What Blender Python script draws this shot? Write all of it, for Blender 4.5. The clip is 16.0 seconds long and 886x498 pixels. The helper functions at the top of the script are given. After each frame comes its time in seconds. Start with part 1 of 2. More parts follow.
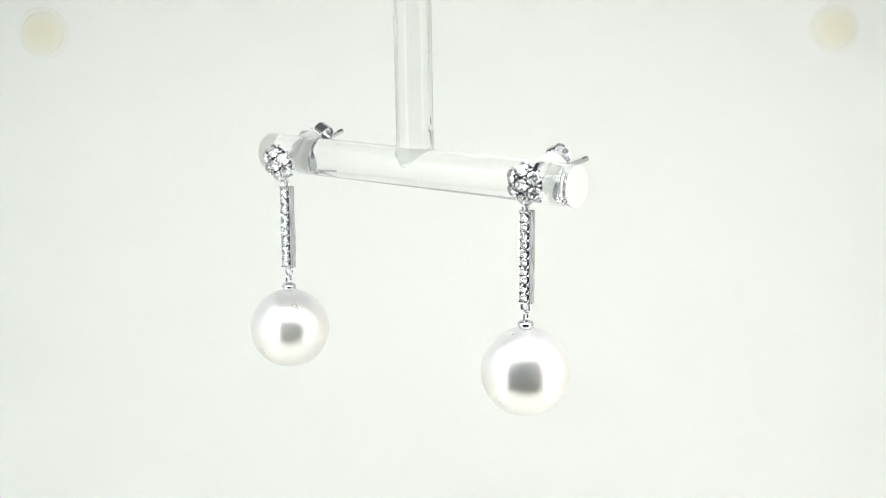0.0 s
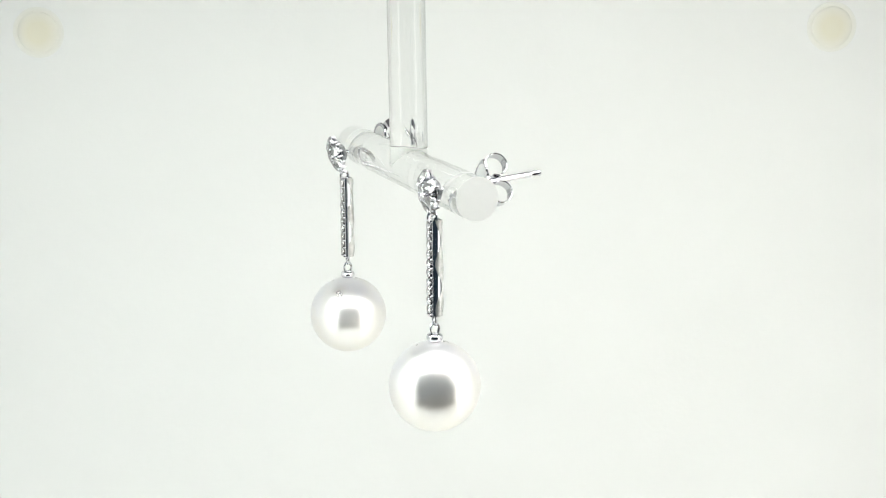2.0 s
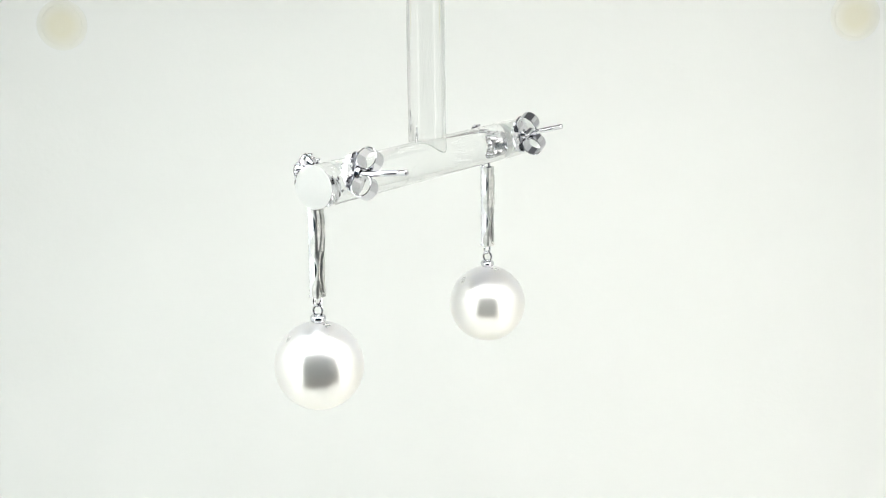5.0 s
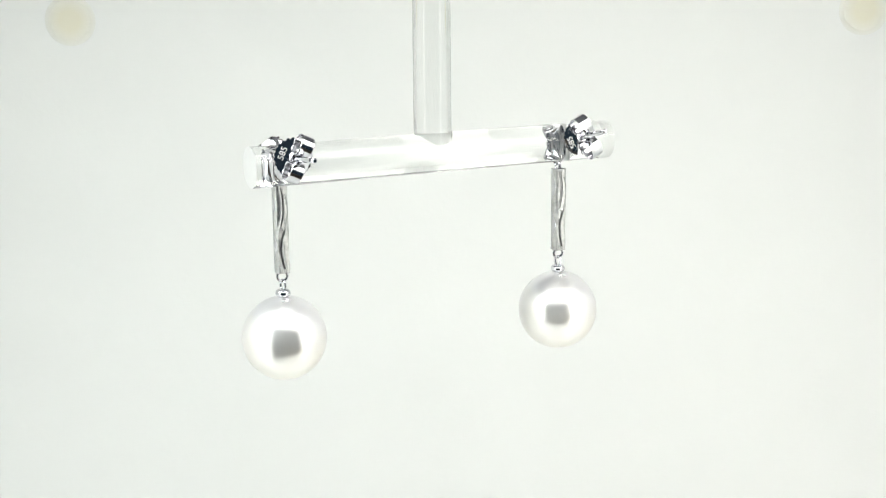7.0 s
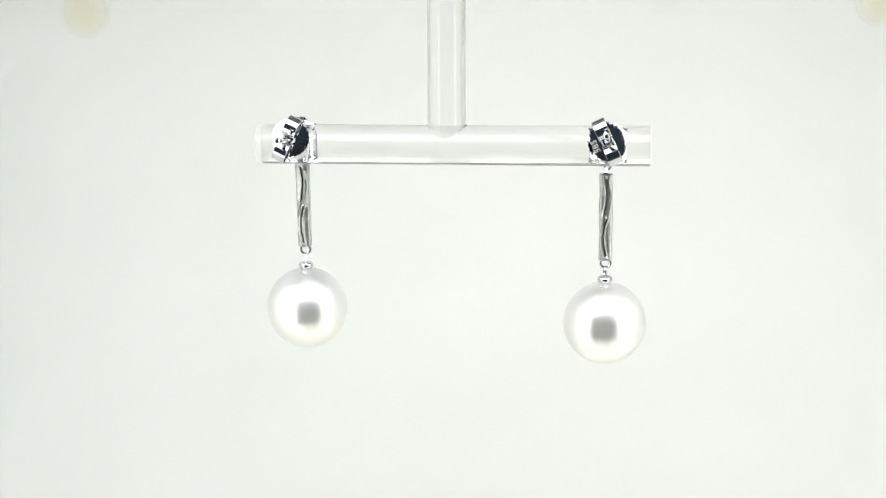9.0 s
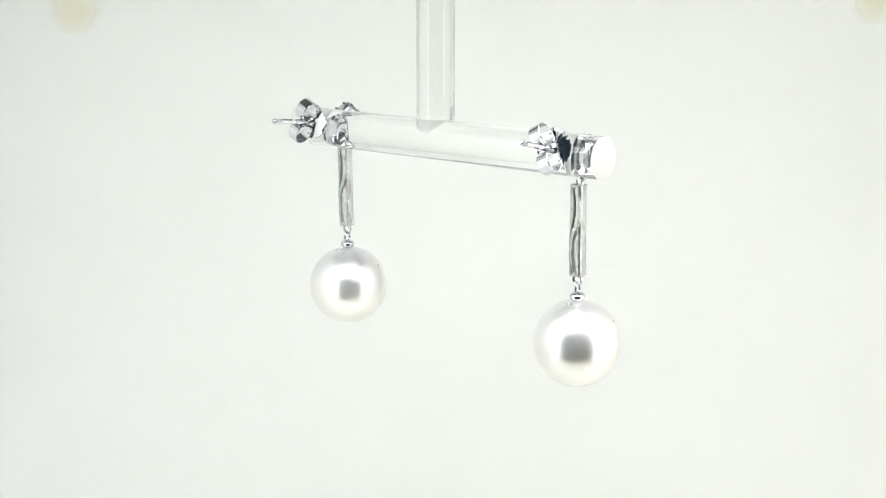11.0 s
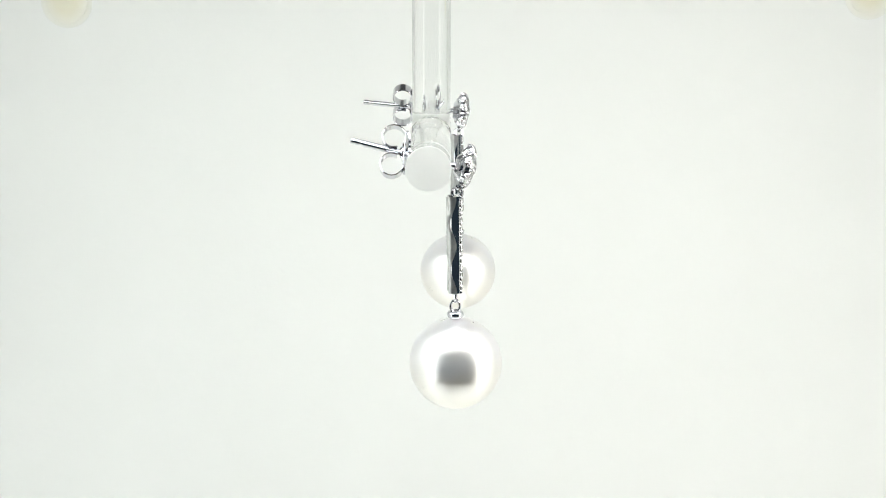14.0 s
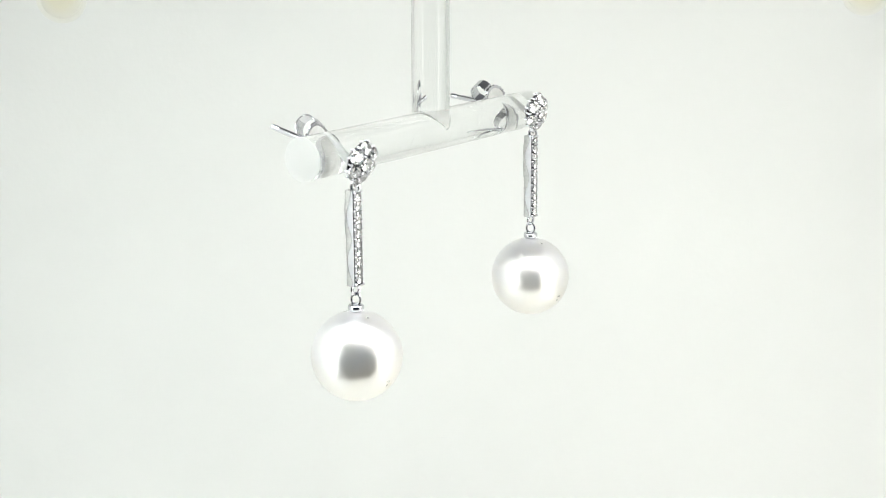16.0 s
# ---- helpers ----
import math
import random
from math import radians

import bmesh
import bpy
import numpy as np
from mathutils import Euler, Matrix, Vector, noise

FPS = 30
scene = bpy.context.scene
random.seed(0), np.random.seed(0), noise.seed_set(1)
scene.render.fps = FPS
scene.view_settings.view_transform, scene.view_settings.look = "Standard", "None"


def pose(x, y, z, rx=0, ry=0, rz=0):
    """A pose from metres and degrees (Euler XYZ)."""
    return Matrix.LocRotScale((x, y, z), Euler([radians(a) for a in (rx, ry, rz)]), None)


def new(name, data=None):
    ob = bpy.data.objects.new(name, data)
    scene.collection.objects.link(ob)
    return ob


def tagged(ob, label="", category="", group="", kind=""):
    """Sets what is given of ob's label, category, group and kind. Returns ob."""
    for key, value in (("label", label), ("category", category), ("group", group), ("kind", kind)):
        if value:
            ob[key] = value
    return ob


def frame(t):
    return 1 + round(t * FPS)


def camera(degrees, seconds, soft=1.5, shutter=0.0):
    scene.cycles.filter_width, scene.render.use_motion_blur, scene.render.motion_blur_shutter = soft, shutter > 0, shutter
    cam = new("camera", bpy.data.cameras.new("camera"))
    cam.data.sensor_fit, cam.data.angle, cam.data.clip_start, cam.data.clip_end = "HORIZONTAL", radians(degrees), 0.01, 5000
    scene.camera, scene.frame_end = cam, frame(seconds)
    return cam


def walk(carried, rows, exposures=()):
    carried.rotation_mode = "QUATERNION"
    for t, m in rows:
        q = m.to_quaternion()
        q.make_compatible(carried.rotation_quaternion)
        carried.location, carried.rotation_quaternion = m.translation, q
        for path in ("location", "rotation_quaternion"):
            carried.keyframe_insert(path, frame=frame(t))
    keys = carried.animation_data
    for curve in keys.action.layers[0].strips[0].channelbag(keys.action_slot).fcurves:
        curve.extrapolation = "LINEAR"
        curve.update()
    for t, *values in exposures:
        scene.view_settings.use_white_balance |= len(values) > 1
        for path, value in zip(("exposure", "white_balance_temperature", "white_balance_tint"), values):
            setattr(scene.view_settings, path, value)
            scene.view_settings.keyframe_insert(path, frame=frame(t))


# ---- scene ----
MM = 0.001


# ---- camera and its walk ----
def eye_at(x, y, z, yaw, down, roll):
    """A pose from millimetres: yaw to the right, down and roll in degrees."""
    return pose(x * MM, y * MM, z * MM, 90 - down, 0, -yaw) @ pose(0, 0, 0, 0, 0, -roll)


cam = camera(34.80, 16.0, soft=1.1)
walk(cam, [
    (0.0, eye_at(-0.32, -185.27, 46.49, 1.547, 11.902, 0.173)),
    (0.5, eye_at(-0.64, -185.04, 46.41, 1.660, 11.929, 0.186)),
    (1.0, eye_at(-0.74, -184.86, 46.44, 1.732, 11.928, 0.199)),
    (1.5, eye_at(-0.46, -184.77, 46.47, 1.748, 11.944, 0.188)),
    (2.0, eye_at(-0.51, -184.65, 46.49, 1.720, 11.941, 0.199)),
    (2.5, eye_at(-0.67, -184.55, 46.39, 1.705, 11.950, 0.228)),
    (3.0, eye_at(-0.93, -184.57, 46.29, 1.596, 11.947, 0.273)),
    (3.5, eye_at(-1.21, -184.69, 46.23, 1.418, 12.026, 0.326)),
    (4.0, eye_at(-1.61, -184.79, 46.27, 1.199, 12.124, 0.386)),
    (6.5, eye_at(-1.74, -184.90, 46.39, 0.858, 12.386, 0.582)),
    (7.0, eye_at(-2.06, -184.91, 46.10, 0.732, 12.423, 0.633)),
    (7.5, eye_at(-2.46, -184.89, 45.85, 0.563, 12.469, 0.662)),
    (8.0, eye_at(-2.75, -184.74, 45.73, 0.381, 12.468, 0.689)),
    (8.5, eye_at(-2.72, -184.45, 45.74, 0.295, 12.535, 0.720)),
    (9.0, eye_at(-2.50, -184.06, 45.88, 0.211, 12.678, 0.713)),
    (11.5, eye_at(-0.91, -183.21, 45.05, 0.299, 12.682, 0.605)),
    (12.0, eye_at(-0.84, -183.02, 45.05, 0.354, 12.697, 0.602)),
    (12.5, eye_at(-0.81, -182.82, 45.06, 0.361, 12.763, 0.588)),
    (13.0, eye_at(-0.67, -182.58, 45.19, 0.338, 12.850, 0.561)),
    (13.5, eye_at(-0.41, -182.32, 45.35, 0.348, 12.941, 0.521)),
    (14.0, eye_at(-0.06, -182.05, 45.50, 0.370, 13.013, 0.459)),
    (14.5, eye_at(0.25, -181.84, 45.52, 0.412, 13.123, 0.405)),
    (15.0, eye_at(0.34, -181.78, 45.52, 0.423, 13.187, 0.381)),
    (15.5, eye_at(0.32, -181.71, 45.50, 0.425, 13.202, 0.384)),
    (16.0, eye_at(0.33, -181.60, 45.47, 0.481, 13.185, 0.406)),
], exposures=[(0.0, -0.05), (16.0, -0.05)])

# ---- world: a dim room round the photo box ----
world = bpy.data.worlds.new("world")
scene.world = world
world.use_nodes = True
world.node_tree.nodes["Background"].inputs[0].default_value = (0.5, 0.76, 1.0, 1)
world.node_tree.nodes["Background"].inputs[1].default_value = 0.06

LED_COOL, LED_WARM, LED_POWER, STRIP_POWER = (0.93, 0.985, 0.95), (1.0, 0.985, 0.92), 5.4, 2.6


# ---- materials ----
def material(name, color, rough=0.5, metal=0.0, **more):
    m = bpy.data.materials.new(name)
    m.use_nodes = True
    b = m.node_tree.nodes["Principled BSDF"]
    b.inputs["Base Color"].default_value = (*color, 1)
    b.inputs["Roughness"].default_value = rough
    b.inputs["Metallic"].default_value = metal
    for key, value in more.items():
        b.inputs[key.replace("_", " ")].default_value = value
    return m


def mottle(m, a, b, scale, detail=4.0, bump=0.0, bump_scale=None, rough=None):
    """Varies the base colour between a and b by noise, with an optional fine bump and roughness range."""
    nt = m.node_tree
    p = nt.nodes["Principled BSDF"]
    co = nt.nodes.new("ShaderNodeTexCoord")
    n = nt.nodes.new("ShaderNodeTexNoise")
    n.inputs["Scale"].default_value, n.inputs["Detail"].default_value = scale, detail
    nt.links.new(co.outputs["Object"], n.inputs["Vector"])
    ramp = nt.nodes.new("ShaderNodeValToRGB")
    ramp.color_ramp.elements[0].position, ramp.color_ramp.elements[1].position = 0.3, 0.7
    ramp.color_ramp.elements[0].color, ramp.color_ramp.elements[1].color = (*a, 1), (*b, 1)
    nt.links.new(n.outputs["Fac"], ramp.inputs["Fac"])
    nt.links.new(ramp.outputs["Color"], p.inputs["Base Color"])
    if rough:
        r = nt.nodes.new("ShaderNodeMapRange")
        r.inputs["To Min"].default_value, r.inputs["To Max"].default_value = rough
        nt.links.new(n.outputs["Fac"], r.inputs["Value"])
        nt.links.new(r.outputs["Result"], p.inputs["Roughness"])
    if bump:
        n2 = nt.nodes.new("ShaderNodeTexNoise")
        n2.inputs["Scale"].default_value = bump_scale or scale * 8
        nt.links.new(co.outputs["Object"], n2.inputs["Vector"])
        bp = nt.nodes.new("ShaderNodeBump")
        bp.inputs["Strength"].default_value, bp.inputs["Distance"].default_value = bump, 0.0002
        nt.links.new(n2.outputs["Fac"], bp.inputs["Height"])
        nt.links.new(bp.outputs["Normal"], p.inputs["Normal"])
    return m


WHITE = mottle(material("matt_white_plastic", (0.84, 0.85, 0.83), 0.6), (0.865, 0.87, 0.863), (0.885, 0.89, 0.883), 14, bump=0.15, bump_scale=900)
GREY = mottle(material("grey_plate", (0.17, 0.17, 0.18), 0.5), (0.15, 0.15, 0.165), (0.19, 0.19, 0.205), 40)
DARK = mottle(material("black_fabric", (0.02, 0.02, 0.022), 0.8), (0.015, 0.015, 0.017), (0.03, 0.03, 0.033), 60)
TABLE = mottle(material("dark_table_wood", (0.1, 0.07, 0.05), 0.5), (0.08, 0.055, 0.04), (0.14, 0.1, 0.07), 20)
CREAM = material("cream_nylon", (0.8, 0.74, 0.56), 0.5)


def blurred_rim(m):
    """Cream in the middle, fading paler outwards: soft focus painted into the colour."""
    nt = m.node_tree
    co, flat, size, ramp = [nt.nodes.new(k) for k in ("ShaderNodeTexCoord", "ShaderNodeVectorMath", "ShaderNodeVectorMath", "ShaderNodeValToRGB")]
    flat.operation, size.operation = "MULTIPLY", "LENGTH"
    flat.inputs[1].default_value = (150, 150, 0)
    nt.links.new(co.outputs["Object"], flat.inputs[0])
    nt.links.new(flat.outputs[0], size.inputs[0])
    nt.links.new(size.outputs["Value"], ramp.inputs["Fac"])
    for e, at, c in zip(ramp.color_ramp.elements, (0.3, 0.8), ((0.82, 0.785, 0.65), (0.845, 0.845, 0.81))):
        e.position, e.color = at, (*c, 1)
    nt.links.new(ramp.outputs["Color"], nt.nodes["Principled BSDF"].inputs["Base Color"])


blurred_rim(CREAM)
def translucent(m, share):
    """Lets a share of the light through diffusely, as ground plastic does."""
    nt = m.node_tree
    tr, mix = nt.nodes.new("ShaderNodeBsdfTranslucent"), nt.nodes.new("ShaderNodeMixShader")
    tr.inputs["Color"].default_value, mix.inputs[0].default_value = (0.96, 0.97, 0.96, 1), share
    nt.links.new(nt.nodes["Principled BSDF"].outputs[0], mix.inputs[1])
    nt.links.new(tr.outputs[0], mix.inputs[2])
    nt.links.new(mix.outputs[0], nt.nodes["Material Output"].inputs["Surface"])
    return m


ACRYLIC = material("clear_acrylic", (0.985, 0.99, 0.985), 0.015, Transmission_Weight=1.0, IOR=1.49)
FROST = mottle(material("sawn_acrylic", (0.95, 0.95, 0.95), 0.4, Transmission_Weight=0.35, IOR=1.49), (0.97, 0.97, 0.97), (0.99, 0.99, 0.99), 900, bump=0.15, bump_scale=3000)
SILVER = mottle(material("white_gold", (0.58, 0.58, 0.61), 0.09, 1.0), (0.54, 0.54, 0.57), (0.62, 0.62, 0.65), 900, rough=(0.05, 0.13))
SATIN = mottle(material("satin_white_gold", (0.8, 0.8, 0.8), 0.28, 1.0), (0.41, 0.41, 0.41), (0.56, 0.56, 0.55), 1500, bump=0.12, bump_scale=3000, rough=(0.3, 0.46))
translucent(FROST, 0.45)
# scatters light in the rod's joint, added because clear glue renders dark there
HAZE = translucent(mottle(material("brightening_glue", (0.95, 0.95, 0.95), 0.5), (0.94, 0.95, 0.94), (0.97, 0.97, 0.96), 900), 0.6)
GLUE = mottle(material("dried_glue", (0.9, 0.91, 0.9), 0.06, Transmission_Weight=1.0, IOR=1.45), (0.97, 0.98, 0.97), (0.99, 0.99, 0.99), 2500, bump=0.3, bump_scale=1500)
BRUSHED = mottle(material("brushed_white_gold", (0.75, 0.75, 0.75), 0.5, 0.85), (0.72, 0.72, 0.72), (0.8, 0.8, 0.8), 1500)
# near-black metal: the deep slit's shade put into the colour
SLIT_SHADE = mottle(material("painted_slit_shade", (0.1, 0.1, 0.1), 0.6, 0.7), (0.06, 0.06, 0.06), (0.12, 0.12, 0.12), 900)
GEM = material("diamond", (0.95, 0.95, 0.97), 0.0, Transmission_Weight=1.0, IOR=2.42)
PEARL = material("pearl_nacre", (0.82, 0.81, 0.8), 0.29, 0.76)


def nacre_and_sheen(m):
    """Nacre clouds plus painted reflections: lilac round the drilled top, rose and cream below."""
    nt = m.node_tree
    p = nt.nodes["Principled BSDF"]
    co, xyz, n, add, ramp = [nt.nodes.new(k) for k in ("ShaderNodeTexCoord", "ShaderNodeSeparateXYZ", "ShaderNodeTexNoise", "ShaderNodeMath", "ShaderNodeValToRGB")]
    n.inputs["Scale"].default_value, n.inputs["Detail"].default_value = 260, 3
    nt.links.new(co.outputs["Object"], xyz.inputs[0])
    nt.links.new(co.outputs["Object"], n.inputs["Vector"])
    add.operation = "MULTIPLY_ADD"
    nt.links.new(xyz.outputs["Z"], add.inputs[0])
    add.inputs[1].default_value = 80
    nt.links.new(n.outputs["Fac"], add.inputs[2])
    nt.links.new(add.outputs[0], ramp.inputs["Fac"])
    # cool light from above and warm bounce from below, as colour by height
    ramp.color_ramp.elements.new(0.55)
    for e, at, c in zip(ramp.color_ramp.elements, (0.12, 0.5, 0.9), ((0.85, 0.82, 0.775), (0.84, 0.818, 0.80), (0.81, 0.80, 0.83))):
        e.position, e.color = at, (*c, 1)
    nt.links.new(ramp.outputs["Color"], p.inputs["Base Color"])
    r = nt.nodes.new("ShaderNodeMapRange")
    r.inputs["To Min"].default_value, r.inputs["To Max"].default_value = 0.25, 0.33
    nt.links.new(n.outputs["Fac"], r.inputs["Value"])
    nt.links.new(r.outputs["Result"], p.inputs["Roughness"])


nacre_and_sheen(PEARL)


def led(name, color, power):
    m = material(name, (0.8, 0.8, 0.8), 0.5)
    p = m.node_tree.nodes["Principled BSDF"]
    p.inputs["Emission Color"].default_value, p.inputs["Emission Strength"].default_value = (*color, 1), power
    return m


LED_A, LED_B = led("cool_led", LED_COOL, LED_POWER), led("warm_led", LED_WARM, LED_POWER * 1.12)
LED_C, LED_D = led("cool_strip", LED_COOL, STRIP_POWER), led("warm_strip", LED_WARM, STRIP_POWER * 1.2)


# ---- mesh helpers (all in millimetres) ----
def part(name, bm, mats, parent=None, label="", smooth=True, at=None, sharp=35):
    """Links a bmesh, drawn in millimetres, as one mesh object."""
    bmesh.ops.scale(bm, vec=(MM, MM, MM), verts=bm.verts)
    bmesh.ops.recalc_face_normals(bm, faces=bm.faces)
    me = bpy.data.meshes.new(name)
    bm.to_mesh(me)
    bm.free()
    for m in (mats if isinstance(mats, (list, tuple)) else [mats]):
        me.materials.append(m)
    if smooth:
        me.shade_smooth()
        me.set_sharp_from_angle(angle=radians(sharp))
    ob = new(name, me)
    ob.parent = parent
    if at is not None:
        ob.matrix_basis = at
    return tagged(ob, label=label)


def same(ob, parent, at):
    """Another object on ob's mesh."""
    o = new(ob.name.split(".")[0], ob.data)
    o.parent, o.matrix_basis = parent, at
    return o


def mm(x, y, z, rx=0, ry=0, rz=0):
    return pose(x * MM, y * MM, z * MM, rx, ry, rz)


def box(bm, x0, x1, y0, y1, z0, z1, bevel=0.0):
    r = bmesh.ops.create_cube(bm, size=1)
    bmesh.ops.scale(bm, vec=(x1 - x0, y1 - y0, z1 - z0), verts=r["verts"])
    bmesh.ops.translate(bm, vec=((x0 + x1) / 2, (y0 + y1) / 2, (z0 + z1) / 2), verts=r["verts"])
    if bevel:
        es = list({e for v in r["verts"] for e in v.link_edges})
        bmesh.ops.bevel(bm, geom=es, offset=bevel, segments=2, affect="EDGES")
    return bm


def lathe(bm, profile, m=Matrix(), n=32, mat=0):
    """Turns (radius, height) pairs round the local z axis."""
    rings = []
    for r, h in profile:
        if r < 1e-6:
            rings.append([bm.verts.new(m @ Vector((0, 0, h)))])
        else:
            rings.append([bm.verts.new(m @ Vector((r * math.cos(2 * math.pi * i / n), r * math.sin(2 * math.pi * i / n), h))) for i in range(n)])
    for a, b in zip(rings, rings[1:]):
        for i in range(n):
            vs = [a[i % len(a)], a[(i + 1) % len(a)], b[(i + 1) % len(b)], b[i % len(b)]]
            vs = list(dict.fromkeys(vs))
            if len(vs) > 2:
                bm.faces.new(vs).material_index = mat
    return bm


def sweep(bm, path, section, closed=False):
    """Sweeps a closed section (list of (u, v)) along path, a list of (point, u axis, v axis)."""
    rings = [[bm.verts.new(Vector(p) + Vector(u) * a + Vector(v) * b) for a, b in section] for p, u, v in path]
    n = len(section)
    pairs = list(zip(rings, rings[1:])) + ([(rings[-1], rings[0])] if closed else [])
    for a, b in pairs:
        for i in range(n):
            bm.faces.new((a[i], a[(i + 1) % n], b[(i + 1) % n], b[i]))
    if not closed:
        bm.faces.new(rings[0])
        bm.faces.new(rings[-1][::-1])
    return bm


def round_section(r, n=8, sx=1.0, sy=1.0):
    return [(r * sx * math.cos(2 * math.pi * i / n), r * sy * math.sin(2 * math.pi * i / n)) for i in range(n)]


def ring(bm, center, axis, major, minor, n=24, stretch=1.0):
    """A wire ring; stretch lengthens it along z."""
    axis = Vector(axis).normalized()
    side = axis.cross(Vector((0, 0, 1)))
    side = side.normalized() if side.length > 1e-4 else Vector((1, 0, 0))
    up = side.cross(axis)
    path = []
    for i in range(n):
        a = 2 * math.pi * i / n
        d = side * math.cos(a) + up * math.sin(a)
        path.append((Vector(center) + side * math.cos(a) * major + up * math.sin(a) * major * stretch, d, axis))
    return sweep(bm, path, round_section(minor), True)


# ---- the photo box: inside x -98..113, y -74..115, z -64..56 ----
X0, X1, Y0, Y1, Z0, Z1, TH = -98, 113, -74, 115, -64, 56, 4


def photo_box():
    # backdrop: back wall and floor in one sheet with a swept curve
    bm = bmesh.new()
    path, rad = [], 50
    pts = [(Y0 - 0.5, Z0)] + [(Y1 - rad + rad * math.sin(a), Z0 + rad - rad * math.cos(a)) for a in [i * math.pi / 64 for i in range(33)]] + [(Y1, Z1 + 2)]
    for k, (y, z) in enumerate(pts):
        a = pts[max(k - 1, 0)]
        b = pts[min(k + 1, len(pts) - 1)]
        d = Vector((0, b[0] - a[0], b[1] - a[1])).normalized()
        path.append(((0, y, z), (1, 0, 0), d.cross(Vector((1, 0, 0)))))
    sweep(bm, path, [(X0, 0), (X1, 0), (X1, 2), (X0, 2)])
    tagged(part("backdrop", bm, WHITE), "seamless matt white plastic backdrop curving up from floor to back wall", "backdrop", kind="structure")
    for name, a, b in (("wall_left", X0 - TH, X0 - 0.3), ("wall_right", X1 + 0.3, X1 + TH)):
        tagged(part(name, box(bmesh.new(), a, b, Y0, Y1 + TH, Z0 - TH, Z1 + TH, 0.4), WHITE), "white plastic side wall of the photo box", "wall", kind="structure")
    # front frame round the square opening
    ox0, ox1, oz0, oz1 = -66, 67, -62, 52
    for name, x0, x1, z0, z1 in (("wall_front_left", X0 - TH, ox0, Z0 - TH, Z1 + TH), ("wall_front_right", ox1, X1 + TH, Z0 - TH, Z1 + TH),
                                 ("wall_front_sill", ox0, ox1, Z0 - TH, oz0), ("wall_front_head", ox0, ox1, oz1, Z1 + TH)):
        tagged(part(name, box(bmesh.new(), x0, x1, Y0 - TH, Y0 - 1, z0, z1, 0.4), WHITE), "white plastic front panel beside the square opening", "wall", kind="structure")
    # ceiling with a rectangular hole
    hx0, hx1, hy0, hy1 = -50, 50, -12, 50
    bm = bmesh.new()
    for x0, x1, y0, y1 in ((X0 - TH, X1 + TH, Y0, hy0), (X0 - TH, X1 + TH, hy1, Y1), (X0 - TH, hx0, hy0, hy1), (hx1, X1 + TH, hy0, hy1)):
        box(bm, x0, x1, y0, y1, Z1 + 2.4, Z1 + TH + 2)
    tagged(part("ceiling", bm, WHITE), "white ceiling of the photo box with a rectangular hole", "ceiling", kind="structure")
    # plate that carries the turning rod
    t = new("motor_plate")
    t.matrix_basis = mm(0, 19, Z1 + 8)
    tagged(t, "grey plate with motor that turns the hanging rod", "plate")
    part("plate", box(bmesh.new(), -60, 60, -40, 40, 0, 3, 0.5), GREY, t)
    part("motor", lathe(bmesh.new(), [(0, 3), (16, 3), (17, 4), (17, 26), (16, 28), (0, 28)], Matrix.Translation((0, -19, 0))), DARK, t)
    grip = Matrix.Translation((-0.8, -18.9, 0))
    part("clamp_ring", lathe(bmesh.new(), [(2.56, -7.5), (3.8, -7.5), (4.0, -7.3), (4.0, -4.7), (3.8, -4.5), (2.56, -4.5), (2.56, -7.5)], grip, 48), WHITE, t, "white clamp ring round the rod")
    for q in (30, 150, 270):
        pin = grip @ Matrix.Translation((3.4 * math.cos(radians(q)), 3.4 * math.sin(radians(q)), 0))
        part("pin", lathe(bmesh.new(), [(0, -4.6), (0.4, -4.6), (0.4, -0.05), (0, -0.05)], pin, 12), SILVER, t)
    # light panels under the front of the ceiling and light strips beside the opening
    for x, m, tone in ((-44.5, LED_A, "cool"), (59.5, LED_B, "warm")):
        l = new("ceiling_light")
        l.matrix_basis = mm(x, -40, Z1)
        tagged(l, f"{tone} white glowing light panel under the ceiling", "ceiling light", "ceiling lights")
        part("diffuser", box(bmesh.new(), -50, 50, -24, 24, 0.2, 1.4, 0.3), m, l)
        part("frame", box(bmesh.new(), -51.5, 51.5, -26, 26, 1.5, 2.3, 0.2), WHITE, l)
    for x, m, tone in ((-81, LED_C, "cool"), (93, LED_D, "warm")):
        l = new("strip_light")
        l.matrix_basis = mm(x, Y0 - 1, -5)
        tagged(l, f"{tone} white glowing light strip beside the front opening", "strip light", "strip lights")
        part("diffuser", box(bmesh.new(), -14, 14, 0.9, 2.2, -50, 54, 0.3), m, l)
        part("frame", box(bmesh.new(), -16, 16, 0.02, 0.8, -52, 56, 0.2), WHITE, l)


photo_box()


def snap(x, z):
    s = new("snap_button")
    s.matrix_basis = mm(x, Y1, z, 90, 0, 0)
    tagged(s, "round cream plastic snap button on the white back wall", "snap button", "snap buttons")
    part("base", lathe(bmesh.new(), [(0, 0.02), (5.3, 0.02), (5.25, 0.1), (4.4, 0.22), (0, 0.24)], n=48), CREAM, s)
    part("cap", lathe(bmesh.new(), [(4.3, 0.2), (4.25, 0.34), (3.9, 0.5), (2.8, 0.68), (1.2, 0.78), (0, 0.8)], n=48), CREAM, s)


snap(-75.6, 30.0)
snap(90.9, 30.3)


tagged(part("table_surface", box(bmesh.new(), -260, 275, -230, 190, Z0 - TH - 30, Z0 - TH - 0.2, 2), TABLE), "plain dark wooden tabletop under the photo box", "table", kind="structure")


# ---- the hanging acrylic T-bar ----
BAR_Y, BAR_Z, BAR_R, ROD_R = -0.35, 18.5, 2.62, 2.48


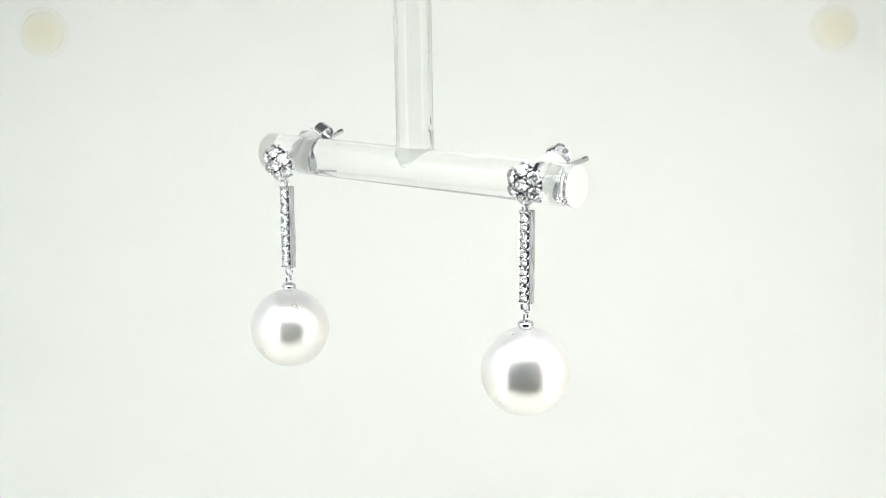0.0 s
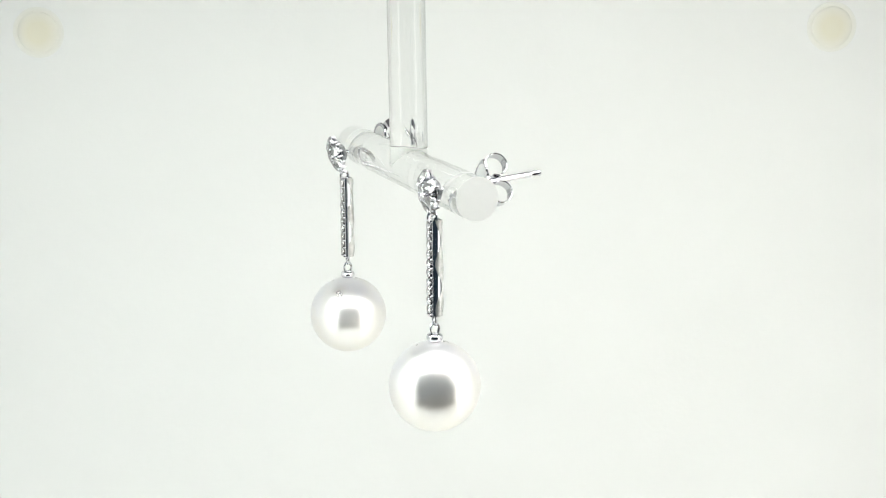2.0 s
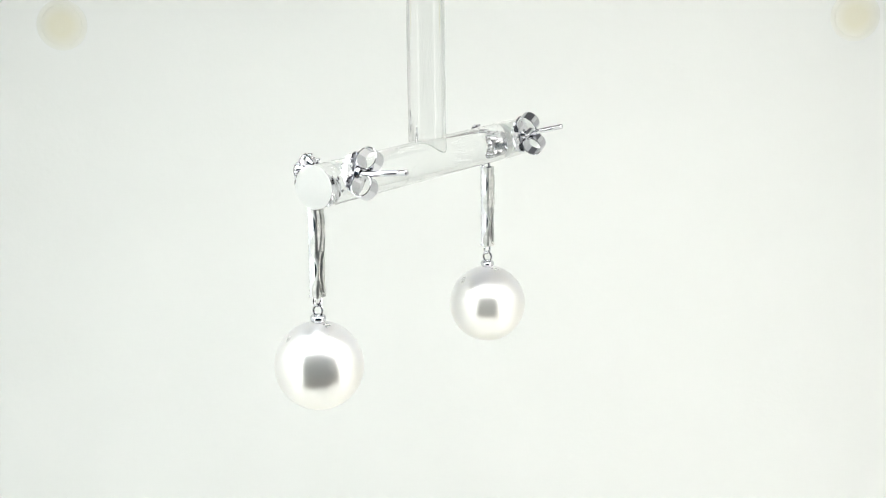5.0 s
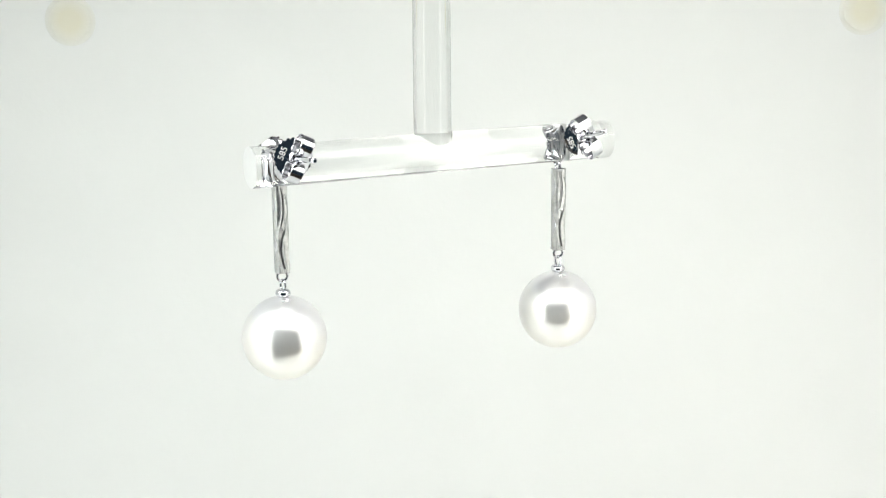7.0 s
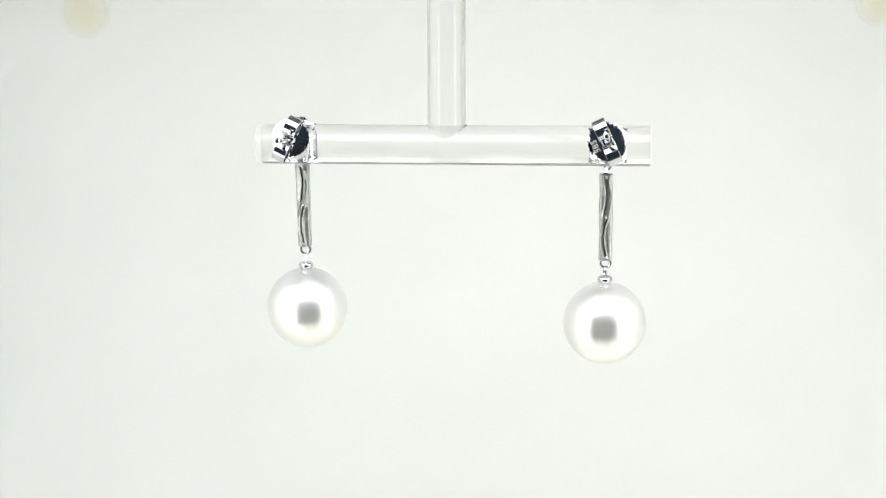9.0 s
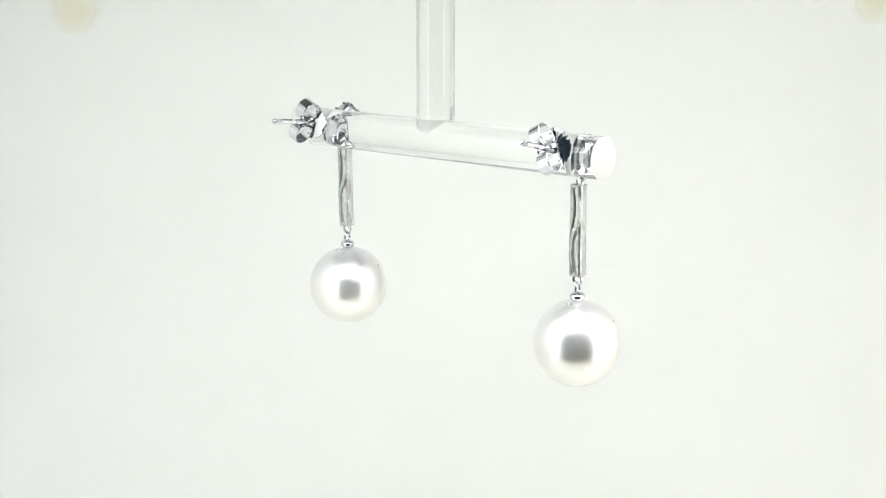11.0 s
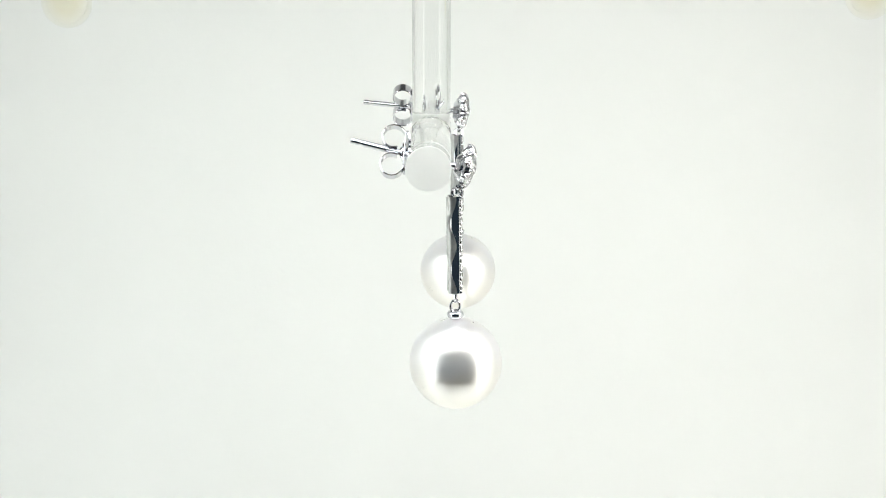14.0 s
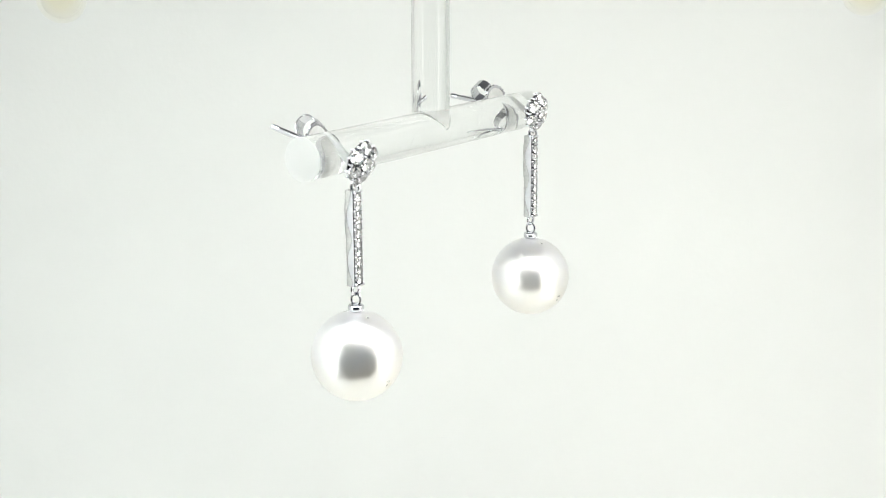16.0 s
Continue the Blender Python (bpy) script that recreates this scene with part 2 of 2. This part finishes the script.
def baked(bm):
    """A temporary object in metres, for cutting and welding."""
    bmesh.ops.recalc_face_normals(bm, faces=bm.faces)
    me = bpy.data.meshes.new("cut")
    bm.to_mesh(me)
    bm.free()
    return new("cut", me)


def display_bar(holes):
    t = new("acrylic_display_bar")
    tagged(t, "clear acrylic rod with a welded crossbar, hung like an upside-down T", "jewellery stand")
    turn = Matrix.Translation((0, BAR_Y, BAR_Z)) @ Euler((0, radians(90), radians(-1.1))).to_matrix().to_4x4()
    a, b, n = -26.3, 25.4, 144
    bar = baked(lathe(bmesh.new(), [(0, a), (BAR_R - 0.05, a), (BAR_R, a + 0.05), (BAR_R, b - 0.05), (BAR_R - 0.05, b), (0, b)], turn, n))
    lean = Matrix.Shear("XY", 4, (0.5 / 60, 0.6 / 60))
    upright = lean @ Matrix.Translation((-1.31, -0.45, 0))
    rod = baked(lathe(bmesh.new(), [(0, BAR_Z + 0.6), (ROD_R, BAR_Z + 0.6), (ROD_R, 59.5), (0, 59.5)], upright, n))
    cutters = []
    for p, q in holes:
        p, q = Vector(p), Vector(q)
        d = (q - p).normalized()
        m = Matrix.Translation(p) @ d.to_track_quat("Z", "Y").to_matrix().to_4x4()
        cutters.append(baked(lathe(bmesh.new(), [(0, -2), (0.5, -2), (0.5, 9), (0, 9)], m, 24)))
    for ob, op in [(rod, "UNION")] + [(c, "DIFFERENCE") for c in cutters]:
        mod = bar.modifiers.new("weld", "BOOLEAN")
        mod.operation, mod.object, mod.solver = op, ob, "EXACT"
    me = bpy.data.meshes.new_from_object(bar.evaluated_get(bpy.context.evaluated_depsgraph_get()))
    for ob in [bar, rod] + cutters:
        bpy.data.objects.remove(ob)
    bm = bmesh.new()
    bm.from_mesh(me)
    for f in bm.faces:
        f.material_index = 1 if abs(f.normal.x) > 0.5 and (f.calc_center_median().x < a + 0.1 or f.calc_center_median().x > b - 0.1) else 0
        for p, q in holes:
            p, d = Vector(p), (Vector(q) - Vector(p)).normalized()
            off = f.calc_center_median() - p
            if (off - d * off.dot(d)).length < 0.52:
                f.material_index = 1
    part("welded_body", bm, [ACRYLIC, FROST], t, "clear polished acrylic with sawn frosted ends", sharp=6)
    # bead of glue round the foot of the rod
    bm = bmesh.new()
    rings = []
    for i in range(120):
        q = i * math.pi / 60
        c, w = math.cos(q), math.sin(q)
        x, y = -1.15 + (ROD_R + 0.02) * c, -0.25 + (ROD_R + 0.02) * w
        z = BAR_Z + math.sqrt(max(BAR_R ** 2 - (y - BAR_Y) ** 2, 0.0))
        thick = 0.05 + 0.13 * max(0.0, noise.noise(Vector((3 * c + 5, 3 * w, 0.3)))) + 0.16 * max(0.0, c) ** 6
        wob = 0.04 * noise.noise(Vector((9 * c, 9 * w, 2.0)))
        rings.append(((x + wob, y, z + wob), (c, w, 0), (0, 0, 1), thick))
    loops = [[bm.verts.new(Vector(p) + Vector(u) * a * r + Vector(v) * b * r) for a, b in round_section(1.0, 8)] for p, u, v, r in rings]
    for p, q in zip(loops, loops[1:] + loops[:1]):
        for i in range(8):
            bm.faces.new((p[i], p[(i + 1) % 8], q[(i + 1) % 8], q[i]))
    part("glue_seam", bm, GLUE, t, "thin uneven bead of clear glue")
    # film of glue in the saddle between rod and crossbar, made milky to brighten it
    bm = bmesh.new()
    sheets = []
    for off in (-0.02, 0.02):
        rows = []
        for k in range(1, 13):
            rr = (ROD_R - 0.06) * k / 12
            row = []
            for i in range(48):
                x, y = -1.15 + rr * math.cos(i * math.pi / 24), -0.25 + rr * math.sin(i * math.pi / 24)
                row.append(bm.verts.new((x, y, BAR_Z + math.sqrt(max(BAR_R ** 2 - (y - BAR_Y) ** 2, 0.0)) + off)))
            rows.append(row)
        for p, q in zip(rows, rows[1:]):
            for i in range(48):
                bm.faces.new((p[i], p[(i + 1) % 48], q[(i + 1) % 48], q[i]))
        bm.faces.new(rows[0])
        sheets.append(rows)
    for i in range(48):
        bm.faces.new((sheets[0][-1][i], sheets[0][-1][(i + 1) % 48], sheets[1][-1][(i + 1) % 48], sheets[1][-1][i]))
    part("brightening_film", bm, HAZE, t, "film of glue, made milky to brighten the joint")
    return t


# ---- the earrings ----
def gem_mesh(bm, r, m=Matrix(), n=16):
    """A round brilliant, its table towards local +z."""
    rings = []
    for k, (rr, h, off) in enumerate(((0.56, 0.30, 0.5), (0.82, 0.17, 0), (1.0, 0.02, 0.5), (1.0, -0.03, 0.5), (0.45, -0.5, 0))):
        rings.append([bm.verts.new(m @ Vector((r * rr * math.cos(2 * math.pi * (i + off) / 8), r * rr * math.sin(2 * math.pi * (i + off) / 8), r * h))) for i in range(8)])
    bm.faces.new(rings[0])
    for a, b, fwd in ((rings[0], rings[1], 1), (rings[1], rings[2], 0), (rings[3], rings[4], 1)):
        for i in range(8):
            if fwd:
                bm.faces.new((a[i], b[i], b[(i + 1) % 8]))
                bm.faces.new((a[i], b[(i + 1) % 8], a[(i + 1) % 8]))
            else:
                bm.faces.new((a[i], b[i - 1], b[i]))
                bm.faces.new((a[i], b[i], a[(i + 1) % 8]))
    for i in range(8):
        bm.faces.new((rings[2][i], rings[3][i], rings[3][(i + 1) % 8], rings[2][(i + 1) % 8]))
    tip = bm.verts.new(m @ Vector((0, 0, -0.85 * r)))
    for i in range(8):
        bm.faces.new((rings[4][i], tip, rings[4][(i + 1) % 8]))
    return bm


FRONT = Euler((radians(-90), 0, 0)).to_matrix().to_4x4()     # local z to +y


def bead(bm, x, y, z, r):
    rr = bmesh.ops.create_icosphere(bm, subdivisions=2, radius=r)
    bmesh.ops.translate(bm, vec=(x, y, z), verts=rr["verts"])


def clutch(parent, spin, at):
    """Butterfly back: scalloped disc and two rolled scrolls; local +z points away from the stud."""
    c = part("butterfly_back", scalloped_disc(spin), [SILVER, BRUSHED], parent, "polished butterfly clutch with scalloped disc", at=at)
    for s in (1, -1):
        bm = bmesh.new()
        pts = []
        for i in range(34):
            a = radians(-90 - 40 + 335 * i / 33)
            rr = 1.45 - 0.2 * i / 33
            u = 1.64 + rr * math.cos(a)
            w = 1.88 + rr * math.sin(a)
            pts.append((Vector((0, s * u, w)), Vector((1, 0, 0)), Vector((0, s * math.cos(a), math.sin(a)))))
        sweep(bm, pts, [(-0.8, -0.07), (0.8, -0.07), (0.85, 0.0), (0.8, 0.07), (-0.8, 0.07), (-0.85, 0.0)])
        part("scroll", bm, SILVER, c, at=pose(0, 0, 0, 0, 0, spin))
    bm = bmesh.new()
    box(bm, -0.85, 0.85, -1.7, 1.7, 0.36, 0.58, 0.05)
    lathe(bm, [(0.42, 0.5), (0.75, 0.55), (0.8, 0.75), (0.62, 1.0), (0.45, 0.95), (0.42, 0.6)], n=20)
    part("collar", bm, SILVER, c, at=pose(0, 0, 0, 0, 0, spin))
    return c


def scalloped_disc(spin):
    """Toothed disc, arched a little to both sides of the band."""
    bm = bmesh.new()
    n = 144
    rings = []
    for rr, h in ((0.5, 0.12), (2.1, 0.0), (2.5, 0.1), (2.5, 0.3), (2.1, 0.36), (0.5, 0.42)):
        vs = []
        for i in range(n):
            a = 2 * math.pi * i / n
            r = rr * (1 + (0.03 * math.cos(24 * a) if rr > 2.3 else 0))
            side = r * math.cos(a - radians(spin))
            vs.append(bm.verts.new((r * math.cos(a), r * math.sin(a), h + 0.2 - 0.082 * side * side)))
        rings.append(vs)
    for p, q in zip(rings, rings[1:] + rings[:1]):
        for i in range(n):
            bm.faces.new((p[i], p[(i + 1) % n], q[(i + 1) % n], q[i])).material_index = 1 if p is rings[0] else 0
    return bm


def hallmark(parent, spin):
    cu = bpy.data.curves.new("hallmark", "FONT")
    cu.body, cu.size, cu.align_x, cu.align_y, cu.extrude = "585", 1.15 * MM, "CENTER", "CENTER", 0.02 * MM
    tmp = bpy.data.objects.new("hallmark_text", cu)
    scene.collection.objects.link(tmp)
    me = bpy.data.meshes.new_from_object(tmp.evaluated_get(bpy.context.evaluated_depsgraph_get()))
    bpy.data.objects.remove(tmp)
    me.materials.clear()
    me.materials.append(BRUSHED)
    o = new("hallmark", me)
    o.parent = parent
    o.matrix_basis = pose(0, 0, 0, 0, 0, spin) @ mm(-1.62, 0, 0.42, 0, 0, 90)
    return tagged(o, "stamped fineness mark")


def petal(q):
    """The seat of a petal stone, leaning outwards, in the cluster's own units."""
    return Matrix.Rotation(q, 4, "Z") @ Matrix.Translation((1.3, 0, 0.0)) @ Matrix.Rotation(radians(28), 4, "Y")


SLIT_HIGH = ((0.03, -0.17), (0.1, -0.03), (0.17, 0.08), (0.25, 0.12), (0.33, 0.05), (0.4, -0.1), (0.48, -0.32))
SLIT_LOW = ((0.5, 0.22), (0.56, -0.02), (0.63, -0.24), (0.72, -0.35), (0.81, -0.29), (0.9, -0.1), (0.97, 0.12))
RIM_RIGHT = ((0.1, 0.42), (0.2, 0.72), (0.3, 0.8), (0.4, 0.62), (0.5, 0.38), (0.56, 0.14), (0.63, -0.08), (0.72, -0.19), (0.81, -0.13), (0.9, 0.06), (0.98, 0.3))
RIM_LEFT = ((0.02, -0.33), (0.1, -0.19), (0.17, -0.08), (0.25, -0.04), (0.33, -0.11), (0.4, -0.26), (0.48, -0.48), (0.58, -0.72), (0.68, -0.82), (0.8, -0.74), (0.97, -0.3))


def along(curve, f):
    return float(np.interp(f, [p[0] for p in curve], [p[1] for p in curve]))


def wave_gallery(low, top):
    """Back of the drop bar: two overlapping ribbons with raised rims, a slit between them and a scalloped edge on each side."""
    bm = bmesh.new()
    N, C = 150, 72
    inner, outer = [], []
    for i in range(N + 1):
        f = i / N
        z = top - (top - low) * f
        reach = [0.2 - 0.38 * math.cos(4.17 * math.pi * f + p) for p in (0.35, -0.35)]
        start, end = [math.asin((1 - (max(r, 0.0) / 0.84) ** 2.2) ** (1 / 4.4)) for r in reach]
        rows = ([], [])
        for j in range(C + 1):
            u = max(-1.0, min(1.0, math.sin(-start + (end + start) * j / C)))
            x = (0.925 + 0.065 * min(1.0, j / 14, (C - j) / 14)) * u
            y = -0.84 * max(1 - abs(u) ** 4.4, 0.0) ** (1 / 2.2)
            deep = 0.0
            for curve, lo, hi in ((RIM_LEFT, 0.02, 0.97), (RIM_RIGHT, 0.1, 0.98)):
                if lo <= f <= hi:
                    deep -= 0.15 * math.exp(-((x - along(curve, f)) / 0.085) ** 2)
            for curve, lo, hi in ((SLIT_HIGH, 0.03, 0.48), (SLIT_LOW, 0.5, 0.97)):
                if lo <= f <= hi:
                    fade = min(1.0, (f - lo) / 0.03, (hi - f) / 0.03)
                    deep += 0.5 * fade * math.exp(-((x - along(curve, f)) / 0.07) ** 4)
            deep += 0.05 * noise.noise(Vector((x * 2.5, z * 1.0, 4.0)))
            rows[0].append(bm.verts.new((x, y + deep, z)))
            rows[1].append(bm.verts.new((x * 0.9, y * 0.83 + max(deep, 0.0), z)))
        for k, r in zip((0, -1), reach):
            if r < 0.0:
                for row in rows:
                    row[k].co.y = -r
        outer.append(rows[0])
        inner.append(rows[1])
    for i in range(N):
        p, q, a, b = outer[i], outer[i + 1], inner[i], inner[i + 1]
        for j in range(C):
            bm.faces.new((p[j], p[j + 1], q[j + 1], q[j]))
            bm.faces.new((a[j + 1], a[j], b[j], b[j + 1]))
        bm.faces.new((a[0], p[0], q[0], b[0]))
        bm.faces.new((p[-1], a[-1], b[-1], q[-1]))
    for p, a in ((outer[0], inner[0]), (outer[-1], inner[-1])):
        for j in range(C):
            bm.faces.new((p[j], p[j + 1], a[j + 1], a[j]))
    mid = (top + low) / 2
    for x, z, r in ((0.02, mid, 0.2), (-0.02, top - 0.35, 0.22), (0.1, low + 0.4, 0.22), (0.42, top - 2.1, 0.09), (0.3, top - 4.0, 0.1), (0.35, mid - 2.0, 0.09), (-0.6, mid - 0.4, 0.1), (-0.62, mid - 2.4, 0.09), (-0.5, low + 1.3, 0.1)):
        bead(bm, x, -0.78, z, r)
    return bm


def earring(stud, cap, tip, disc_y, spin, label):
    """stud, cap: the stud's and cap's centres in the stand's millimetres; tip: end of the post."""
    e = new("pearl_drop_earring")
    tagged(e, label, "earring", "pair of earrings")
    sx, sy, sz = stud
    # post, from stud to tip
    a, b = Vector((sx, sy - 0.9, sz)), Vector(tip)
    d = (b - a).normalized()
    turn = d.to_track_quat("Z", "Y").to_matrix().to_4x4()
    L = (b - a).length
    bm = lathe(bmesh.new(), [(0, -0.6), (0.36, -0.6), (0.36, L - 1.5), (0.30, L - 1.35), (0.30, L - 1.15), (0.36, L - 1.0), (0.36, L - 0.15), (0.22, L), (0, L)],
               Matrix.Translation(a) @ turn, 20)
    part("post", bm, SILVER, e)
    # flower-shaped cluster
    face = Matrix.Translation((sx, sy, sz)) @ (-d).to_track_quat("Z", "Y").to_matrix().to_4x4()
    K = 1.28
    face = face @ Matrix.Scale(K, 4)
    bm = bmesh.new()
    lathe(bm, [(0, -1.0), (0.8, -1.0), (1.25, -0.55), (1.2, -0.35), (1.7, -0.3), (1.9, -0.15), (1.8, -0.22), (0, -0.27)], face, 48)
    for i in range(6):
        q = i * math.pi / 3 + math.pi / 6
        lathe(bm, [(0.3, -0.7), (0.62, -0.1), (0.70, 0.3), (0.68, 0.36), (0.62, 0.33), (0.5, 0.05)], face @ petal(q), 20)
    lathe(bm, [(0.3, -0.3), (0.6, 0.1), (0.70, 0.58), (0.68, 0.63), (0.62, 0.6), (0.5, 0.3)], face, 20)
    setting = part("flower_setting", bm, SILVER, e, "polished white gold flower setting")
    knob = None
    for i in range(6):
        q = i * math.pi / 3
        spots = [(0.86, q, 0.62, 1.0), (1.72, q, 0.24, 1.05)] + [(2.0, q + math.pi / 6 + o, 0.06, 0.85) for o in (-0.2, 0.2)]
        for rad, ang, h, k in spots:
            v = face @ Vector((rad * math.cos(ang), rad * math.sin(ang), h))
            at = Matrix.Translation(v * MM) @ face.to_quaternion().to_matrix().to_4x4() @ Matrix.Scale(k, 4)
            if knob is None:
                bm = lathe(bmesh.new(), [(0.16, -0.6), (0.17, -0.05), (0.14, 0.1), (0.08, 0.16), (0, 0.18)], n=10)
                knob = part("prong", bm, SILVER, setting, at=at)
            else:
                same(knob, setting, at)
    first = part("stone", gem_mesh(bmesh.new(), 0.71 * K), GEM, setting, "brilliant cut clear stone", smooth=False)
    place = face.normalized()
    place.translation *= MM
    first.matrix_basis = place @ mm(0, 0, 0.70 * K)
    for i in range(6):
        q = i * math.pi / 3 + math.pi / 6
        seat = petal(q) @ Matrix.Translation((0, 0, 0.42))
        seat.translation *= K * MM
        same(first, setting, place @ seat @ pose(0, 0, 0, 0, 0, 17 * i))
    # drop bar hanging under the stud
    cx, cy, cz = cap
    top, low = cz + 14.35, cz + 2.75
    bm = bmesh.new()
    hw = 0.88
    # channel for the stones in front, rounded polished corners behind, a recess between them
    side = [(hw - 0.22, 0.5), (hw - 0.04, 0.52), (hw, 0.48), (hw, -0.1), (hw - 0.02, -0.28), (hw - 0.08, -0.46), (hw - 0.19, -0.6), (hw - 0.34, -0.68), (0.46, -0.68), (0.42, -0.3)]
    section = [(hw - 0.22, 0.18)] + side + [(-x, y) for x, y in side[::-1]] + [(-hw + 0.22, 0.18)]
    sweep(bm, [((0, 0, low + 0.02), (1, 0, 0), (0, 1, 0)), ((0, 0, top - 0.02), (1, 0, 0), (0, 1, 0))], section)
    box(bm, -hw + 0.1, hw - 0.1, -0.25, 0.8, low - 0.02, low + 0.2, 0.04)
    box(bm, -hw + 0.1, hw - 0.1, -0.25, 0.8, top - 0.2, top + 0.02, 0.04)
    bar = part("drop_bar", bm, SILVER, e, "slim white gold bar set with a row of stones", at=mm(cx, cy, 0))
    part("wave_gallery", wave_gallery(low, top), SATIN, bar, "satin white gold back with two flowing ribbons and raised bright rims")
    # dark strip added in the recess to paint the slit's shade
    part("groove_shade", box(bmesh.new(), -0.5, 0.5, -0.3, -0.2, low + 0.3, top - 0.3, 0.02), SLIT_SHADE, bar, "dark strip painting the shade in the recessed groove")
    pitch = (top - low - 0.5) / 10
    g = part("stone", gem_mesh(bmesh.new(), 0.61), GEM, bar, "small brilliant cut clear stone", smooth=False)
    g.matrix_basis = mm(0, 0.72, low + 0.25 + pitch * 0.5, -90, 0, 0)
    for i in range(1, 10):
        same(g, bar, mm(0, 0.72, low + 0.25 + pitch * (i + 0.5), -90, 0, 0) @ pose(0, 0, 0, 0, 0, 23 * i))
    knob = None
    for i in range(11):
        for x in (-0.64, 0.64):
            at = mm(x, 0.6, low + 0.25 + pitch * i, -90, 0, 0)
            if knob is None:
                knob = part("prong", lathe(bmesh.new(), [(0.12, -0.3), (0.125, 0.06), (0.1, 0.14), (0.05, 0.18), (0, 0.19)], n=10), SILVER, bar, at=at)
            else:
                same(knob, bar, at)
    # links
    bm = bmesh.new()
    ring(bm, (cx, cy + 0.25, top + 0.35), (1, 0, 0), 0.55, 0.2)
    part("upper_link", bm, SILVER, e)
    ring_b = ring(bmesh.new(), (sx, (cy + sy) / 2 - 0.05, sz - 2.35), (0.3, 1, 0), 0.48, 0.17, stretch=1.25)
    part("stud_loop", ring_b, SILVER, e)
    part("lower_link", ring(bmesh.new(), (cx, cy, low - 0.5), (0.1, 1, 0), 0.66, 0.2), SILVER, e)
    # cap with its loop
    bm = lathe(bmesh.new(), [(0, -0.5)] + [(0.55 + 0.45 * math.cos(w), 0.48 * math.sin(w)) for w in [radians(-85 + 17 * i) for i in range(11)]] + [(0.3, 0.46), (0, 0.44)], Matrix.Translation((cx, cy, cz)), 32)
    ring(bm, (cx, cy, cz + 1.03), (1, 0.2, 0), 0.58, 0.18, stretch=1.2)
    part("cap", bm, SILVER, e, "round polished cap with a loop")
    # pearl
    bm = bmesh.new()
    bmesh.ops.create_uvsphere(bm, u_segments=96, v_segments=64, radius=5.55)
    part("pearl", bm, PEARL, e, "large round white pearl with silvery lustre", at=mm(cx, cy, cz - 6.0))
    # clutch on the post
    k = (disc_y - a.y) / d.y
    q = a + d * k
    flat = Vector((d.x, d.y, d.z * 0.35)).normalized()
    place = flat.to_track_quat("Z", "Y").to_matrix().to_4x4()
    place.translation = (q + Vector((0, 0, 0.2))) * MM
    c = clutch(e, spin, place)
    hallmark(c, spin)
    return e


stand = display_bar([((19.9, 2.7, 17.8), (19.6, -9.8, 21.0)), ((-21.4, 3.4, 18.9), (-21.6, -9.9, 20.2))])
earring_a = earring((19.9, 3.6, 17.8), (19.74, 2.25, 0.0), (19.6, -9.8, 21.0), -3.05, 25, "white gold and diamond drop earring with white pearl, tilted post")
earring_b = earring((-21.4, 4.3, 18.9), (-21.25, 3.6, 1.15), (-21.6, -9.9, 20.35), -2.4, -25, "white gold and diamond drop earring with white pearl, nearly level post")


# ---- what turns: the bar and both earrings about the upright axis ----
def motions():
    turns = [(0.0, 141.81), (0.5, 133.68), (1.0, 125.43), (1.5, 117.02), (2.0, 108.58), (2.5, 100.13), (3.0, 91.65), (3.5, 83.21), (4.0, 74.88), (6.5, 34.16), (7.0, 26.05), (7.5, 18.00), (8.0, 9.97), (8.5, 1.88), (9.0, -6.25), (11.5, -48.36), (12.0, -56.63), (12.5, -64.87), (13.0, -73.10), (13.5, -81.33), (14.0, -89.56), (14.5, -97.82), (15.0, -106.11), (15.5, -114.43), (16.0, -122.77)]
    for thing in (stand, earring_a, earring_b):
        walk(thing, [(t, pose(0, 0, 0, 0, 0, a)) for t, a in turns])


motions()
